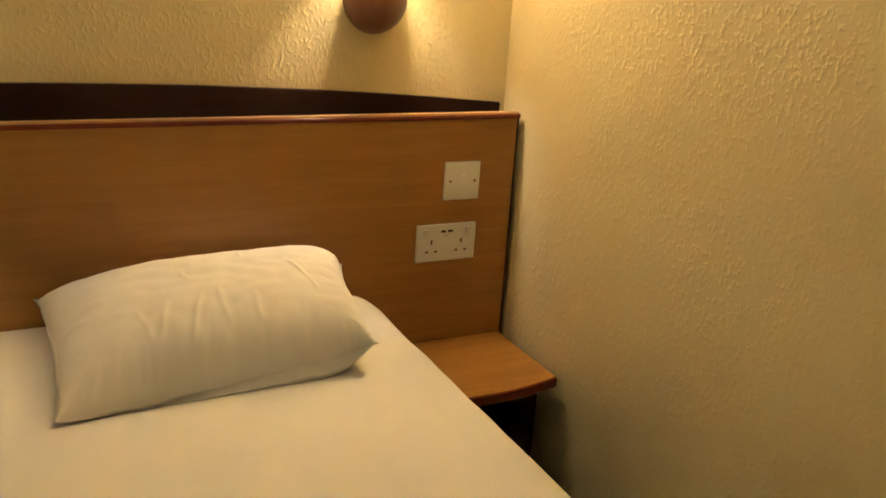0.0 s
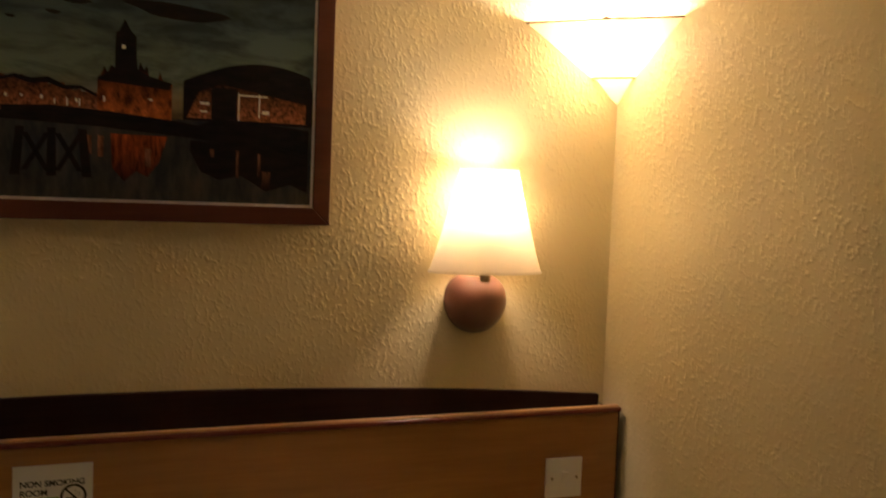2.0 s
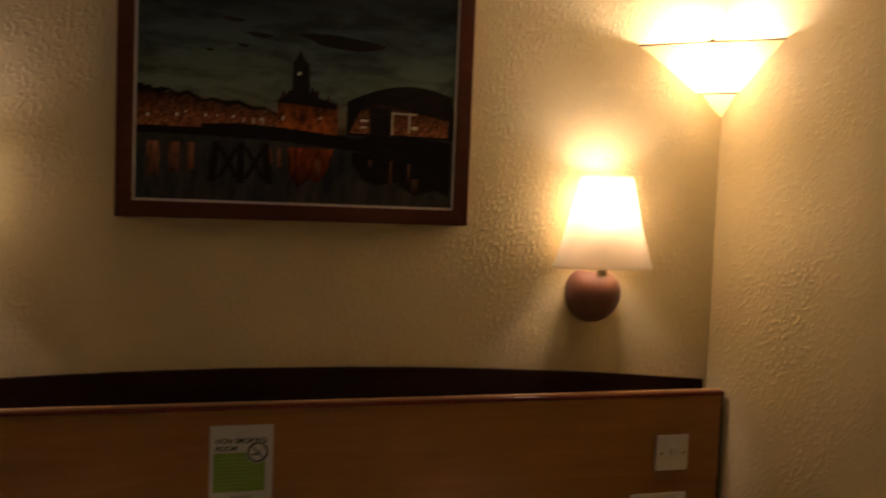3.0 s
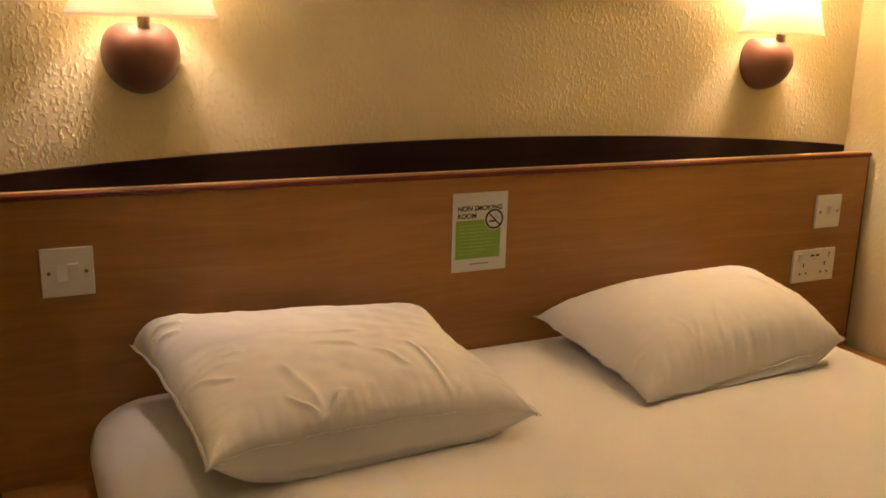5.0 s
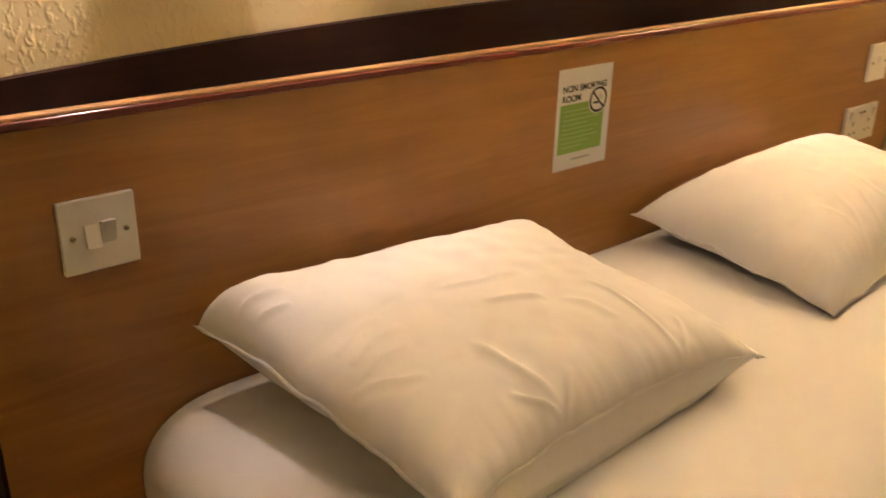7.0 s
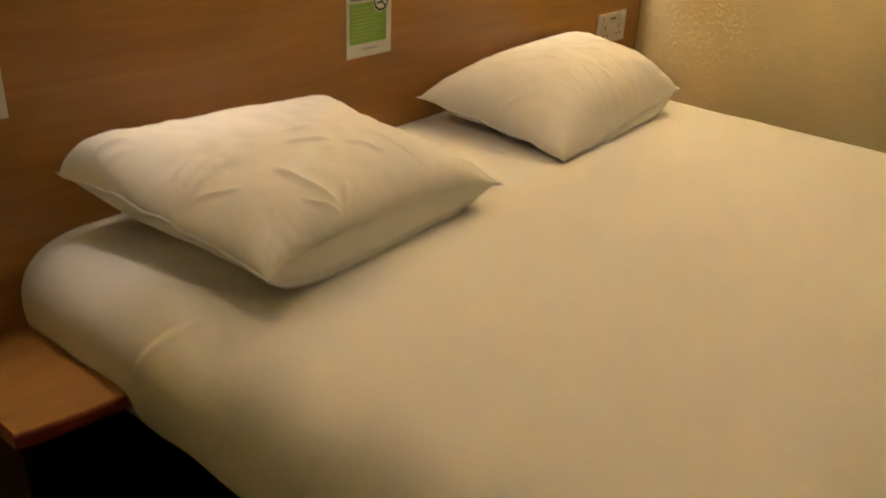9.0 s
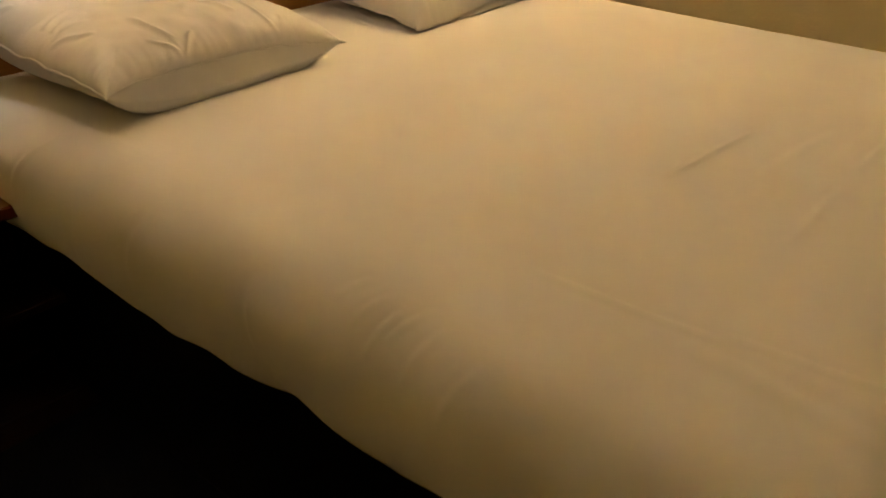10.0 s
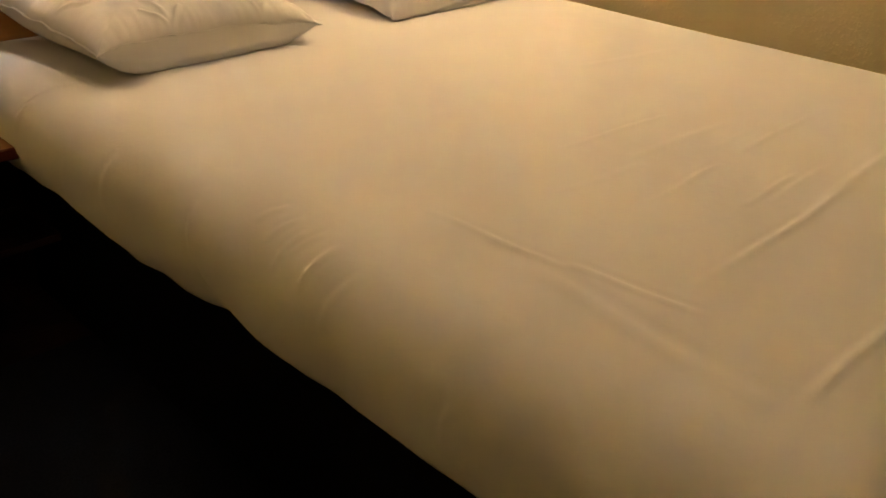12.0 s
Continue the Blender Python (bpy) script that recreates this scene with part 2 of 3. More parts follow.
# ---- bed ----
BXC, BTOP, BLEN = -1.120, 0.695, 2.06
bed = thing("bed", "low double bed with dark fabric base", "bed")
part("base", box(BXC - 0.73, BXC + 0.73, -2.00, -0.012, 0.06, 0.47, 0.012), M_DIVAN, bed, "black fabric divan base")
part("mattress", box(BXC - 0.745, BXC + 0.745, -2.02, -0.012, 0.47, 0.64, 0.05, 4), M_SHEET, bed, "white mattress")
for fx in (-0.66, 0.66):
    for fy in (-0.10, -1.90):
        part("foot", box(BXC + fx - 0.025, BXC + fx + 0.025, fy - 0.025, fy + 0.025, 0.0, 0.06, 0.004), M_DARK, bed)

CREASES = [
    (-1.36, -1.238, -1.05, -1.258, 0.0045, 0.006),
    (-1.44, -1.470, -1.20, -1.455, 0.0050, 0.006),
    (-1.12, -1.450, -0.80, -1.438, 0.0055, 0.007),
    (-1.34, -1.572, -1.14, -1.562, 0.0045, 0.005),
    (-1.30, -1.590, -1.05, -1.578, 0.0030, 0.005),
    (-1.62, -1.657, -1.10, -1.650, 0.0052, 0.007),
    (-1.30, -1.645, -0.70, -1.620, 0.0052, 0.009),
    (-1.82, -1.860, -1.30, -1.864, 0.0042, 0.007),
    (-1.712, -1.26, -1.700, -1.52, 0.0050, 0.007),
    (-1.690, -1.50, -1.668, -1.70, 0.0040, 0.007),
    (-1.735, -1.46, -1.775, -1.84, 0.0050, 0.016),
    (-1.30, -1.34, -0.95, -1.36, 0.0025, 0.010),
    (-1.25, -1.76, -0.70, -1.74, 0.0040, 0.008),
    (-0.95, -0.95, -0.60, -1.00, 0.0018, 0.012),
    (-1.15, -1.41, -0.90, -1.40, 0.0025, 0.006),
    (-1.50, -1.36, -1.30, -1.37, 0.0018, 0.008),
]
# creases on the rounded side: arc length from the middle, and y
SIDE = [
    (0.71, -0.41, 0.90, -0.31, 0.0032, 0.008),
    (0.73, -1.125, 0.78, -1.105, 0.0028, 0.006),
    (0.74, -1.165, 0.80, -1.150, 0.0034, 0.005),
    (0.755, -1.195, 0.83, -1.188, 0.0038, 0.005),
    (0.74, -1.225, 0.80, -1.205, 0.0030, 0.004),
    (0.75, -1.260, 0.84, -1.250, 0.0032, 0.006),
    (0.77, -1.330, 0.88, -1.305, 0.0018, 0.007),
    (0.85, -1.55, 0.93, -1.53, 0.0030, 0.007),
    (0.87, -1.77, 0.97, -1.75, 0.0035, 0.008),
    (0.80, -0.72, 0.94, -0.68, 0.0022, 0.012),
    (0.80, -0.97, 0.98, -1.02, 0.0040, 0.012),
    (0.86, -0.55, 0.98, -0.50, 0.0020, 0.012),
]


def side_profile():
    """Half a cross-section of the bedding: half-width and height from the middle of the top to the hem."""
    pts = []
    for k in range(22):
        pts.append((0.678 * k / 21, BTOP))
    for k in range(1, 15):
        a = math.radians(90 - 90 * k / 14)
        pts.append((0.678 + 0.144 * math.cos(a) ** 0.8, 0.592 + 0.103 * math.sin(a) ** 0.84))
    for k in range(1, 11):
        f = k / 10
        pts.append((0.822 - 0.042 * f * f, 0.592 - 0.131 * f))
    return pts


def bedding():
    prof = side_profile()
    arc = [0.0]
    for a, b in zip(prof, prof[1:]):
        arc.append(arc[-1] + math.dist(a, b))
    dense = np.linspace(0, arc[-1], 190)
    hw, hz = np.interp(dense, arc, [p[0] for p in prof]), np.interp(dense, arc, [p[1] for p in prof])
    cols = [(-dense[i], -hw[i], hz[i]) for i in range(189, 0, -1)] + [(dense[i], hw[i], hz[i]) for i in range(190)]
    end = arc[-1]
    rows = []
    for r in range(402):
        y = -0.004 - (BLEN - 0.004) * r / 401
        row = []
        back = max(0.0, (-y - (BLEN - 0.13)) / 0.13)
        drop = 0.10 * (1 - math.sqrt(max(0.0, 1 - back * back)))
        near = max(0.0, 1 + y / 0.06)
        for s, w, z in cols:
            x = BXC + (w if s < 0 else 0.977 * w)
            a = abs(s)
            side = min(1.0, max(0.0, (a - 0.60) / 0.25))
            lift = 0.0030 * noise.noise((x * 2.2, y * 2.2, 3.0)) + 0.0016 * noise.noise((x * 7, y * 6, 8.0))
            for c in CREASES:
                lift += 0.75 * fold(x, y, c)
            if s < 0:
                for c in SIDE:
                    lift += fold(a, y, c)
            lift += side * (0.005 * noise.noise((0.5, y * 4.0, a * 3 + s)) + 0.0025 * noise.noise((2.5, y * 13.0, a * 6)))
            low = max(0.0, (a - (end - 0.22)) / 0.22)
            hem = 0.014 * noise.noise((4.0, y * 3.3, 1.0)) + 0.007 * noise.noise((4.0, y * 12, 2.0))
            if s < 0:
                hem += 0.024 * math.exp(-((y + 1.02) / 0.05) ** 2) - 0.012 * math.exp(-((y + 0.62) / 0.18) ** 2)
            nx, nz = (math.copysign(side, s), 1 - 0.6 * side)
            row.append((x + nx * lift, y + 0.002 * near, z + nz * lift + low * hem - drop * (1 - 0.6 * low) - 0.005 * near * near))
        rows.append(row)
    # hem turned under
    for row in rows:
        l, r = row[0], row[-1]
        row[:0] = [(l[0] + 0.06, l[1], l[2] + 0.010), (l[0] + 0.025, l[1], l[2] - 0.006), (l[0] + 0.006, l[1], l[2] - 0.006)]
        row += [(r[0] - 0.006, r[1], r[2] - 0.006), (r[0] - 0.025, r[1], r[2] - 0.006), (r[0] - 0.06, r[1], r[2] + 0.010)]
    last = rows[-1]
    rows.append([(x, y - 0.01, min(z, 0.60) - 0.03) for x, y, z in last])
    rows.append([(x, y, 0.45) for x, y, z in last])
    return grid_mesh(rows)


sheet = part("bed_sheet", bedding(), M_SHEET, smooth=True)
tagged(sheet, "white cotton sheet pulled over the bed, lightly creased", "bed sheet")


# ---- pillows ----
def pillow(label, corners, top, floor_z, folds, seed, puff, lean, tilt, full, sag):
    """corners: back left, back right, front left, front right of the seam."""
    bl, br, fl, fr = (Vector(c) for c in corners)
    nu, nv = 220, 170
    ob = thing("pillow", label, "pillow", "pillows on the bed")

    def rim(u, v):
        """The seam's sheet at u, v from 0 to 1, its sides drawn in between the corners."""
        p = bl.lerp(br, u).lerp(fl.lerp(fr, u), v)
        pull_u, pull_v = 4 * u * (1 - u), 4 * v * (1 - v)
        mid_u, mid_v = 2 * u - 1, 2 * v - 1
        p += (br - bl) * (-0.030 * mid_u * pull_v ** 0.7) + (fl - bl) * (-0.030 * mid_v * pull_u ** 0.7)
        front = max(0.0, v - 0.5) * 2
        p += Vector((0, sag[0] * front * pull_u ** 0.6, -sag[1] * front * pull_u ** 0.6))
        edge = 1 - min(1.0, min(u, 1 - u, v, 1 - v) / 0.12)
        p.z += 0.006 * edge * noise.noise((u * 6 + seed, v * 6, 21.0))
        return p

    def bulge(u, v):
        a, b = abs(2 * u - 1), abs(2 * v - 1)
        left = full[0] + full[4] * max(0.0, 1 - v / 0.38)
        right = full[1] + 0.3 * full[4] * max(0.0, 1 - v / 0.30)
        return max(0.0, (1 - a ** (left if u < 0.5 else right)) * (1 - b ** full[2 if v < 0.5 else 3])) ** puff

    def lift(u, v):
        k = bulge(u, v)
        f = sum(fold(u, v * 0.78, (s[0], s[1] * 0.78, s[2], s[3] * 0.78, s[4] * 0.9, s[5] * 1.0), True) for s in folds)
        edge = min(u, 1 - u, v, 1 - v)
        tuck = max(0.0, 1 - edge / 0.16)
        wav = 0.0035 * noise.noise((u * 5 + seed, v * 5, 1.0)) + 0.0022 * noise.noise((u * 13 + seed, v * 13, 4.0))
        along = u if min(v, 1 - v) < min(u, 1 - u) else v + 3
        pucker = 0.0032 * tuck * noise.noise((along * 19 + seed, 0.3, tuck)) + 0.0016 * tuck * noise.noise((along * 44 + seed, 1.3, tuck))
        return k, (wav * k ** 0.5 + pucker * min(1, k * 6)) + f

    up, down = [], []
    for j in range(nv + 1):
        # finer steps near the seam
        v = 0.5 - 0.5 * math.cos(math.pi * j / nv)
        row_u, row_d = [], []
        for i in range(nu + 1):
            u = 0.5 - 0.5 * math.cos(math.pi * i / nu)
            p = rim(u, v)
            k, f = lift(u, v)
            t = top + lean * (0.5 - v) + tilt * (0.5 - u)
            rise = max(0.0, t - p.z) * k
            flare = 0.006 * noise.noise((u * 9 + seed, v * 9, 7.0)) * (1 - k)
            row_u.append((p.x, p.y, p.z + rise + f + flare))
            z = p.z + flare - (p.z - floor_z) * min(1.0, 1.3 * max(0.0, (1 - abs(2 * u - 1) ** (3.0 if u < 0.5 else 5.0)) * (1 - abs(2 * v - 1) ** (6 if v < 0.5 else 26))) ** 0.8)
            out = 0.012 * max(0.0, min(1.0, (v - 0.86) / 0.10)) * 4 * u * (1 - u) * min(1.0, (1 - v) / 0.012)
            row_d.append((p.x, p.y - out, max(floor_z, z)))
        up.append(row_u)
        down.append(row_d)
    bm = grid_mesh(up)
    rows = [[bm.verts.new(q) for q in row] for row in down]
    for j in range(nv):
        for i in range(nu):
            bm.faces.new((rows[j][i], rows[j + 1][i], rows[j + 1][i + 1], rows[j][i + 1]))
    bmesh.ops.remove_doubles(bm, verts=bm.verts, dist=0.0004)
    part("pillowcase", bm, M_CASE, ob, "white cotton pillowcase", smooth=True)
    # the sewn edge stands out as a thin flange
    ring = [(i, 0) for i in range(nu)] + [(nu, j) for j in range(nv)] + [(nu - i, nv) for i in range(nu)] + [(0, nv - j) for j in range(nv)]
    mid = (bl + br + fl + fr) / 4
    inner, outer, under = [], [], []
    for i, j in ring:
        p = Vector(up[j][i])
        out = p - mid
        out.z = 0
        out.normalize()
        inner.append(p - out * 0.004 + Vector((0, 0, 0.0018)))
        outer.append(p + out * (0.0065 + 0.002 * noise.noise(p * 25)) + Vector((0, 0, 0.0022 + 0.003 * noise.noise(p * 40))))
        under.append(p - out * 0.004 - Vector((0, 0, 0.0016)))
    part("seam", grid_mesh([inner, outer, under, inner], closed_u=True), M_CASE, ob, "sewn pillow edge", smooth=True)
    return ob


pillow("plump white pillow with a loose, deeply creased case",
       ((-1.860, -0.024, 0.797), (-1.276, -0.022, 0.776), (-1.819, -0.474, 0.758), (-1.262, -0.440, 0.733)), 0.847, 0.694,
       [(0.41, 0.54, 0.55, 0.63, 0.0062, 0.0117), (0.53, 0.60, 0.46, 0.80, 0.0022, 0.034), (0.27, 0.68, 0.34, 1, 0.0068, 0.0144),
        (0.33, 1, 0.24, 0.88, 0.0074, 0.009), (0.33, 1, 0.42, 0.9, 0.0068, 0.009), (0.74, 1, 0.72, 0.6, 0.0068, 0.009),
        (0.75, 1, 0.83, 0.86, 0.0045, 0.009), (0.2, 0.41, 0.06, 0.45, 0.0074, 0.0099), (0.21, 0.48, 0.06, 0.51, 0.0074, 0.009),
        (0.18, 0.56, 0.04, 0.56, 0.0053, 0.0081), (0.02, 0.57, 0.14, 0.7, 0.0059, 0.009), (0.01, 0.14, 0.1, 0.18, 0.0059, 0.009),
        (0.01, 0.2, 0.08, 0.24, 0.0053, 0.0072), (0.36, 0.4, 0.62, 0.45, 0.0038, 0.0108), (0.58, 0.66, 0.66, 0.82, 0.0045, 0.0144),
        (0.88, 0.55, 0.97, 0.62, 0.003, 0.0108)], 3.0, 0.46, 0.01, 0.030, (2.2, 3.0, 14, 2.0, 15.0), (0.022, -0.013))
pillow("plump white pillow with a smooth case near the wall",
       ((-1.016, -0.022, 0.751), (-0.430, -0.040, 0.772), (-1.012, -0.412, 0.705), (-0.490, -0.388, 0.750)), 0.847, 0.694,
       [(0.30, 0.92, 0.34, 0.70, 0.0022, 0.011), (0.40, 0.94, 0.45, 0.70, 0.0034, 0.010), (0.53, 0.93, 0.50, 0.66, 0.0030, 0.012),
        (0.63, 0.92, 0.62, 0.74, 0.0024, 0.010), (0.85, 0.80, 0.76, 0.40, 0.0040, 0.007), (0.62, 0.35, 0.60, 0.15, 0.0030, 0.006),
        (0.42, 0.55, 0.40, 0.42, 0.0026, 0.006), (0.28, 0.90, 0.24, 0.70, 0.0022, 0.010), (0.02, 0.55, 0.10, 0.60, 0.004, 0.010), (0.95, 0.70, 0.88, 0.60, 0.003, 0.007)],
       11.0, 0.42, 0.02, -0.020, (2.2, 5.0, 3.4, 2.8, 0.0), (0.004, 0.022))


# ---- switches and socket ----
def screw(cx, cz, y, parent):
    s = part("screw", disc_plate(cx, cz, 0.0032, y - 0.0012, y, 14), M_SCREW, parent, "small brass screw")
    part("slot", box(cx - 0.0026, cx + 0.0026, y - 0.0016, y - 0.0011, cz - 0.0004, cz + 0.0004), M_HOLE, s)


def rocker(cx, cz, w, h, y, parent, up):
    """A small rocker, pressed at its top or bottom."""
    hi, lo = (0.0060, 0.0004) if up else (0.0004, 0.0060)
    bm = box(cx - w / 2, cx + w / 2, y - 0.002, y, cz - h / 2, cz + h / 2, 0.0006)
    for v in bm.verts:
        if v.co.y < y - 0.001:
            f = (v.co.z - (cz - h / 2)) / h
            v.co.y = y - (lo + (hi - lo) * f) - 0.0008
    part("rocker", bm, M_PLATE, parent, "white rocker")


def plate(ob, cx, cz, w, h):
    part("plate", box(cx - w / 2, cx + w / 2, -0.008, -0.0005, cz - h / 2, cz + h / 2, 0.0018, 3), M_PLATE, ob, "white plastic plate")


sw = thing("light_switch", "white plastic light switch with one rocker on the headboard", "light switch")
plate(sw, -0.138, 0.930, 0.086, 0.086)
rocker(-0.138, 0.932, 0.014, 0.024, -0.008, sw, True)
screw(-0.168, 0.930, -0.008, sw)
screw(-0.108, 0.930, -0.008, sw)
sw = thing("light_switch", "white plastic double light switch with two narrow rockers", "light switch")
plate(sw, -1.957, 0.939, 0.086, 0.086)
rocker(-1.9655, 0.939, 0.0165, 0.027, -0.008, sw, False)
rocker(-1.9475, 0.941, 0.0165, 0.027, -0.008, sw, True)
screw(-1.987, 0.939, -0.008, sw)
screw(-1.927, 0.939, -0.008, sw)

so = thing("double_socket", "white plastic double socket with two charging ports", "socket")
SX, SZ = -0.168, 0.789
plate(so, SX, SZ, 0.146, 0.086)
for s in (-1, 1):
    rocker(SX + s * 0.053, SZ + 0.024, 0.011, 0.020, -0.008, so, True)
    px = SX + s * 0.037
    part("pin_hole", box(px - 0.002, px + 0.002, -0.0084, -0.0079, SZ - 0.002, SZ + 0.008), M_HOLE, so, "earth pin hole")
    for q in (-0.011, 0.011):
        part("pin_hole", box(px + q - 0.0032, px + q + 0.0032, -0.0084, -0.0079, SZ - 0.0215, SZ - 0.0175), M_HOLE, so)
    part("charging_port", box(SX + s * 0.0085 - 0.006, SX + s * 0.0085 + 0.006, -0.0084, -0.0079, SZ + 0.024, SZ + 0.029), M_HOLE, so, "small black port")
part("mark", box(SX - 0.007, SX + 0.007, -0.0083, -0.0079, SZ + 0.017, SZ + 0.0185), plain("grey_print", (0.35, 0.34, 0.32), 0.6, 0, 0.05, 30, 0), so)

# ---- notice ----
M_PAPER = plain("white_paper", (0.72, 0.72, 0.68), 0.45, 0, 0.02, 40, 0)
M_GREEN = plain("green_print", (0.235, 0.42, 0.055), 0.45, 0, 0.05, 25, 0)
M_INK = plain("black_ink", (0.012, 0.011, 0.012), 0.5, 0, 0.1, 40, 0)
M_PALE = plain("pale_print", (0.42, 0.56, 0.24), 0.5, 0, 0.05, 40, 0)
M_GREYINK = plain("grey_ink", (0.38, 0.38, 0.36), 0.5, 0, 0.05, 40, 0)
notice = thing("notice", "white and green non smoking notice stuck on the headboard", "notice")
NX0, NZ0, NW, NH = -1.2165, 0.865, 0.1295, 0.1685


def nrect(u0, u1, v0, v1, depth):
    return box(NX0 + u0 * NW, NX0 + u1 * NW, -depth, -0.0002, NZ0 + v0 * NH, NZ0 + v1 * NH)


def lettering(words, size, place, mat, parent):
    c = bpy.data.curves.new("lettering", "FONT")
    c.body, c.size, c.extrude, c.offset = words, size, 0.0001, size * 0.03
    tmp = new("lettering", c)
    bpy.context.view_layer.update()
    me = bpy.data.meshes.new_from_object(tmp.evaluated_get(bpy.context.evaluated_depsgraph_get()))
    bpy.data.objects.remove(tmp)
    me.materials.clear()
    me.materials.append(mat)
    ob = new("lettering", me)
    ob.parent = parent
    ob.matrix_basis = pose(*place, 90, 0, 0)
    return ob


part("sheet", nrect(0, 1, 0, 1, 0.0008), M_PAPER, notice, "white paper sheet")
part("green_panel", nrect(0.06, 0.88, 0.165, 0.655, 0.0011), M_GREEN, notice, "green printed panel")
for k in range(9):
    part("text_line", nrect(0.12, (0.74, 0.66, 0.80, 0.58, 0.78, 0.70, 0.80, 0.62, 0.5)[k], 0.585 - 0.045 * k, 0.592 - 0.045 * k, 0.0013), M_PALE, notice)
part("text_line", nrect(0.33, 0.68, 0.085, 0.105, 0.0011), M_GREYINK, notice)
lettering("NON SMOKING", 0.0148, (NX0 + 0.085 * NW, -0.0011, NZ0 + 0.775 * NH), M_INK, notice)
lettering("ROOM", 0.0148, (NX0 + 0.085 * NW, -0.0011, NZ0 + 0.680 * NH), M_INK, notice)
CX, CZ, CR = NX0 + 0.755 * NW, NZ0 + 0.655 * NH, 0.168 * NW
part("symbol_disc", disc_plate(CX, CZ, CR * 1.08, -0.0015, -0.0002, 36), M_PAPER, notice)
ringbm = bmesh.new()
for k in range(40):
    a0, a1 = 2 * math.pi * k / 40, 2 * math.pi * (k + 1) / 40
    q = [(CX + r * math.cos(a), -0.0018, CZ + r * math.sin(a)) for r, a in ((CR * 0.80, a0), (CR, a0), (CR, a1), (CR * 0.80, a1))]
    ringbm.faces.new([ringbm.verts.new(p) for p in q])
part("symbol_ring", ringbm, M_INK, notice, "black prohibition ring")
d = CR * 0.62
part("symbol_bar", prism([(CX - d - 0.0012, CZ + d - 0.0012), (CX - d + 0.0012, CZ + d + 0.0012), (CX + d + 0.0012, CZ - d + 0.0012), (CX + d - 0.0012, CZ - d - 0.0012)], -0.0019, -0.0016), M_INK, notice)
part("symbol_cigarette", box(CX - 0.55 * CR, CX + 0.1 * CR, -0.0018, -0.0016, CZ - 0.30 * CR, CZ - 0.12 * CR), M_INK, notice)
for k in range(3):
    part("symbol_smoke", box(CX + (0.12 + 0.16 * k) * CR, CX + (0.18 + 0.16 * k) * CR, -0.0018, -0.0016, CZ - 0.05 * CR, CZ + (0.5 - 0.1 * k) * CR), M_GREYINK, notice)

# ---- framed picture ----
pic = thing("framed_picture", "dark wood framed night photograph of a harbour skyline", "picture")
FX0, FX1, FZ0, FZ1, FW = -1.414, -0.655, 1.459, 2.012, 0.034
IX0, IX1, IZ0, IZ1 = FX0 + FW, FX1 - FW, FZ0 + FW, FZ1 - FW
for quad in (((FX0, FZ0), (FX1, FZ0), (IX1, IZ0), (IX0, IZ0)), ((FX1, FZ0), (FX1, FZ1), (IX1, IZ1), (IX1, IZ0)),
             ((FX1, FZ1), (FX0, FZ1), (IX0, IZ1), (IX1, IZ1)), ((FX0, FZ1), (FX0, FZ0), (IX0, IZ0), (IX0, IZ1))):
    bm = prism(list(quad), 0.066, 0.093)
    bmesh.ops.bevel(bm, geom=list(bm.edges), offset=0.0015, segments=2, profile=0.5, affect="EDGES")
    part("frame_bar", bm, M_FRAME, pic, "red-brown wooden frame bar")
part("mount", box(IX0 - 0.002, IX1 + 0.002, 0.0712, 0.0730, IZ0 - 0.002, IZ1 + 0.002), plain("grey_mount_card", (0.72, 0.69, 0.66), 0.7, 0, 0.03, 40, 0), pic, "thin pale mount border")
QX0, QX1, QZ0, QZ1 = IX0 + 0.0055, IX1 - 0.0055, IZ0 + 0.0055, IZ1 - 0.0055
QW, QH = QX1 - QX0, QZ1 - QZ0


def ink(name, lo, hi, scale=(6, 1, 20), rough=0.35):
    m, t, b = material(name)
    t.links.new(ramp(t, noise_node(t, coords(t, scale), 4, 6, 0.65), [(0.35, lo), (0.68, hi)]), b.inputs["Base Color"])
    b.inputs["Roughness"].default_value = rough
    b.inputs["Specular IOR Level"].default_value = 0.25
    return m


def glow_ink(name, dark, glow, scale, z_dark, z_glow):
    """Photo ink that turns from dark to glowing between two heights of the print."""
    m, t, b = material(name)
    tc, sep, mr = t.nodes.new("ShaderNodeTexCoord"), t.nodes.new("ShaderNodeSeparateXYZ"), t.nodes.new("ShaderNodeMapRange")
    t.links.new(tc.outputs["Object"], sep.inputs["Vector"])
    mr.inputs["From Min"].default_value, mr.inputs["From Max"].default_value = QZ0 + z_dark * QH, QZ0 + z_glow * QH
    t.links.new(sep.outputs["Z"], mr.inputs["Value"])
    patch = ramp(t, noise_node(t, coords(t, scale), 4, 6, 0.7), [(0.38, (0.12, 0.12, 0.12)), (0.66, (1, 1, 1))])
    base = ramp(t, mr.outputs["Result"], [(0.0, dark), (1.0, glow)])
    mix = t.nodes.new("ShaderNodeMix")
    mix.data_type, mix.blend_type = "RGBA", "MULTIPLY"
    mix.inputs["Factor"].default_value = 1.0
    t.links.new(base, mix.inputs["A"])
    t.links.new(patch, mix.inputs["B"])
    t.links.new(mix.outputs["Result"], b.inputs["Base Color"])
    b.inputs["Roughness"].default_value = 0.35
    b.inputs["Specular IOR Level"].default_value = 0.25
    return m


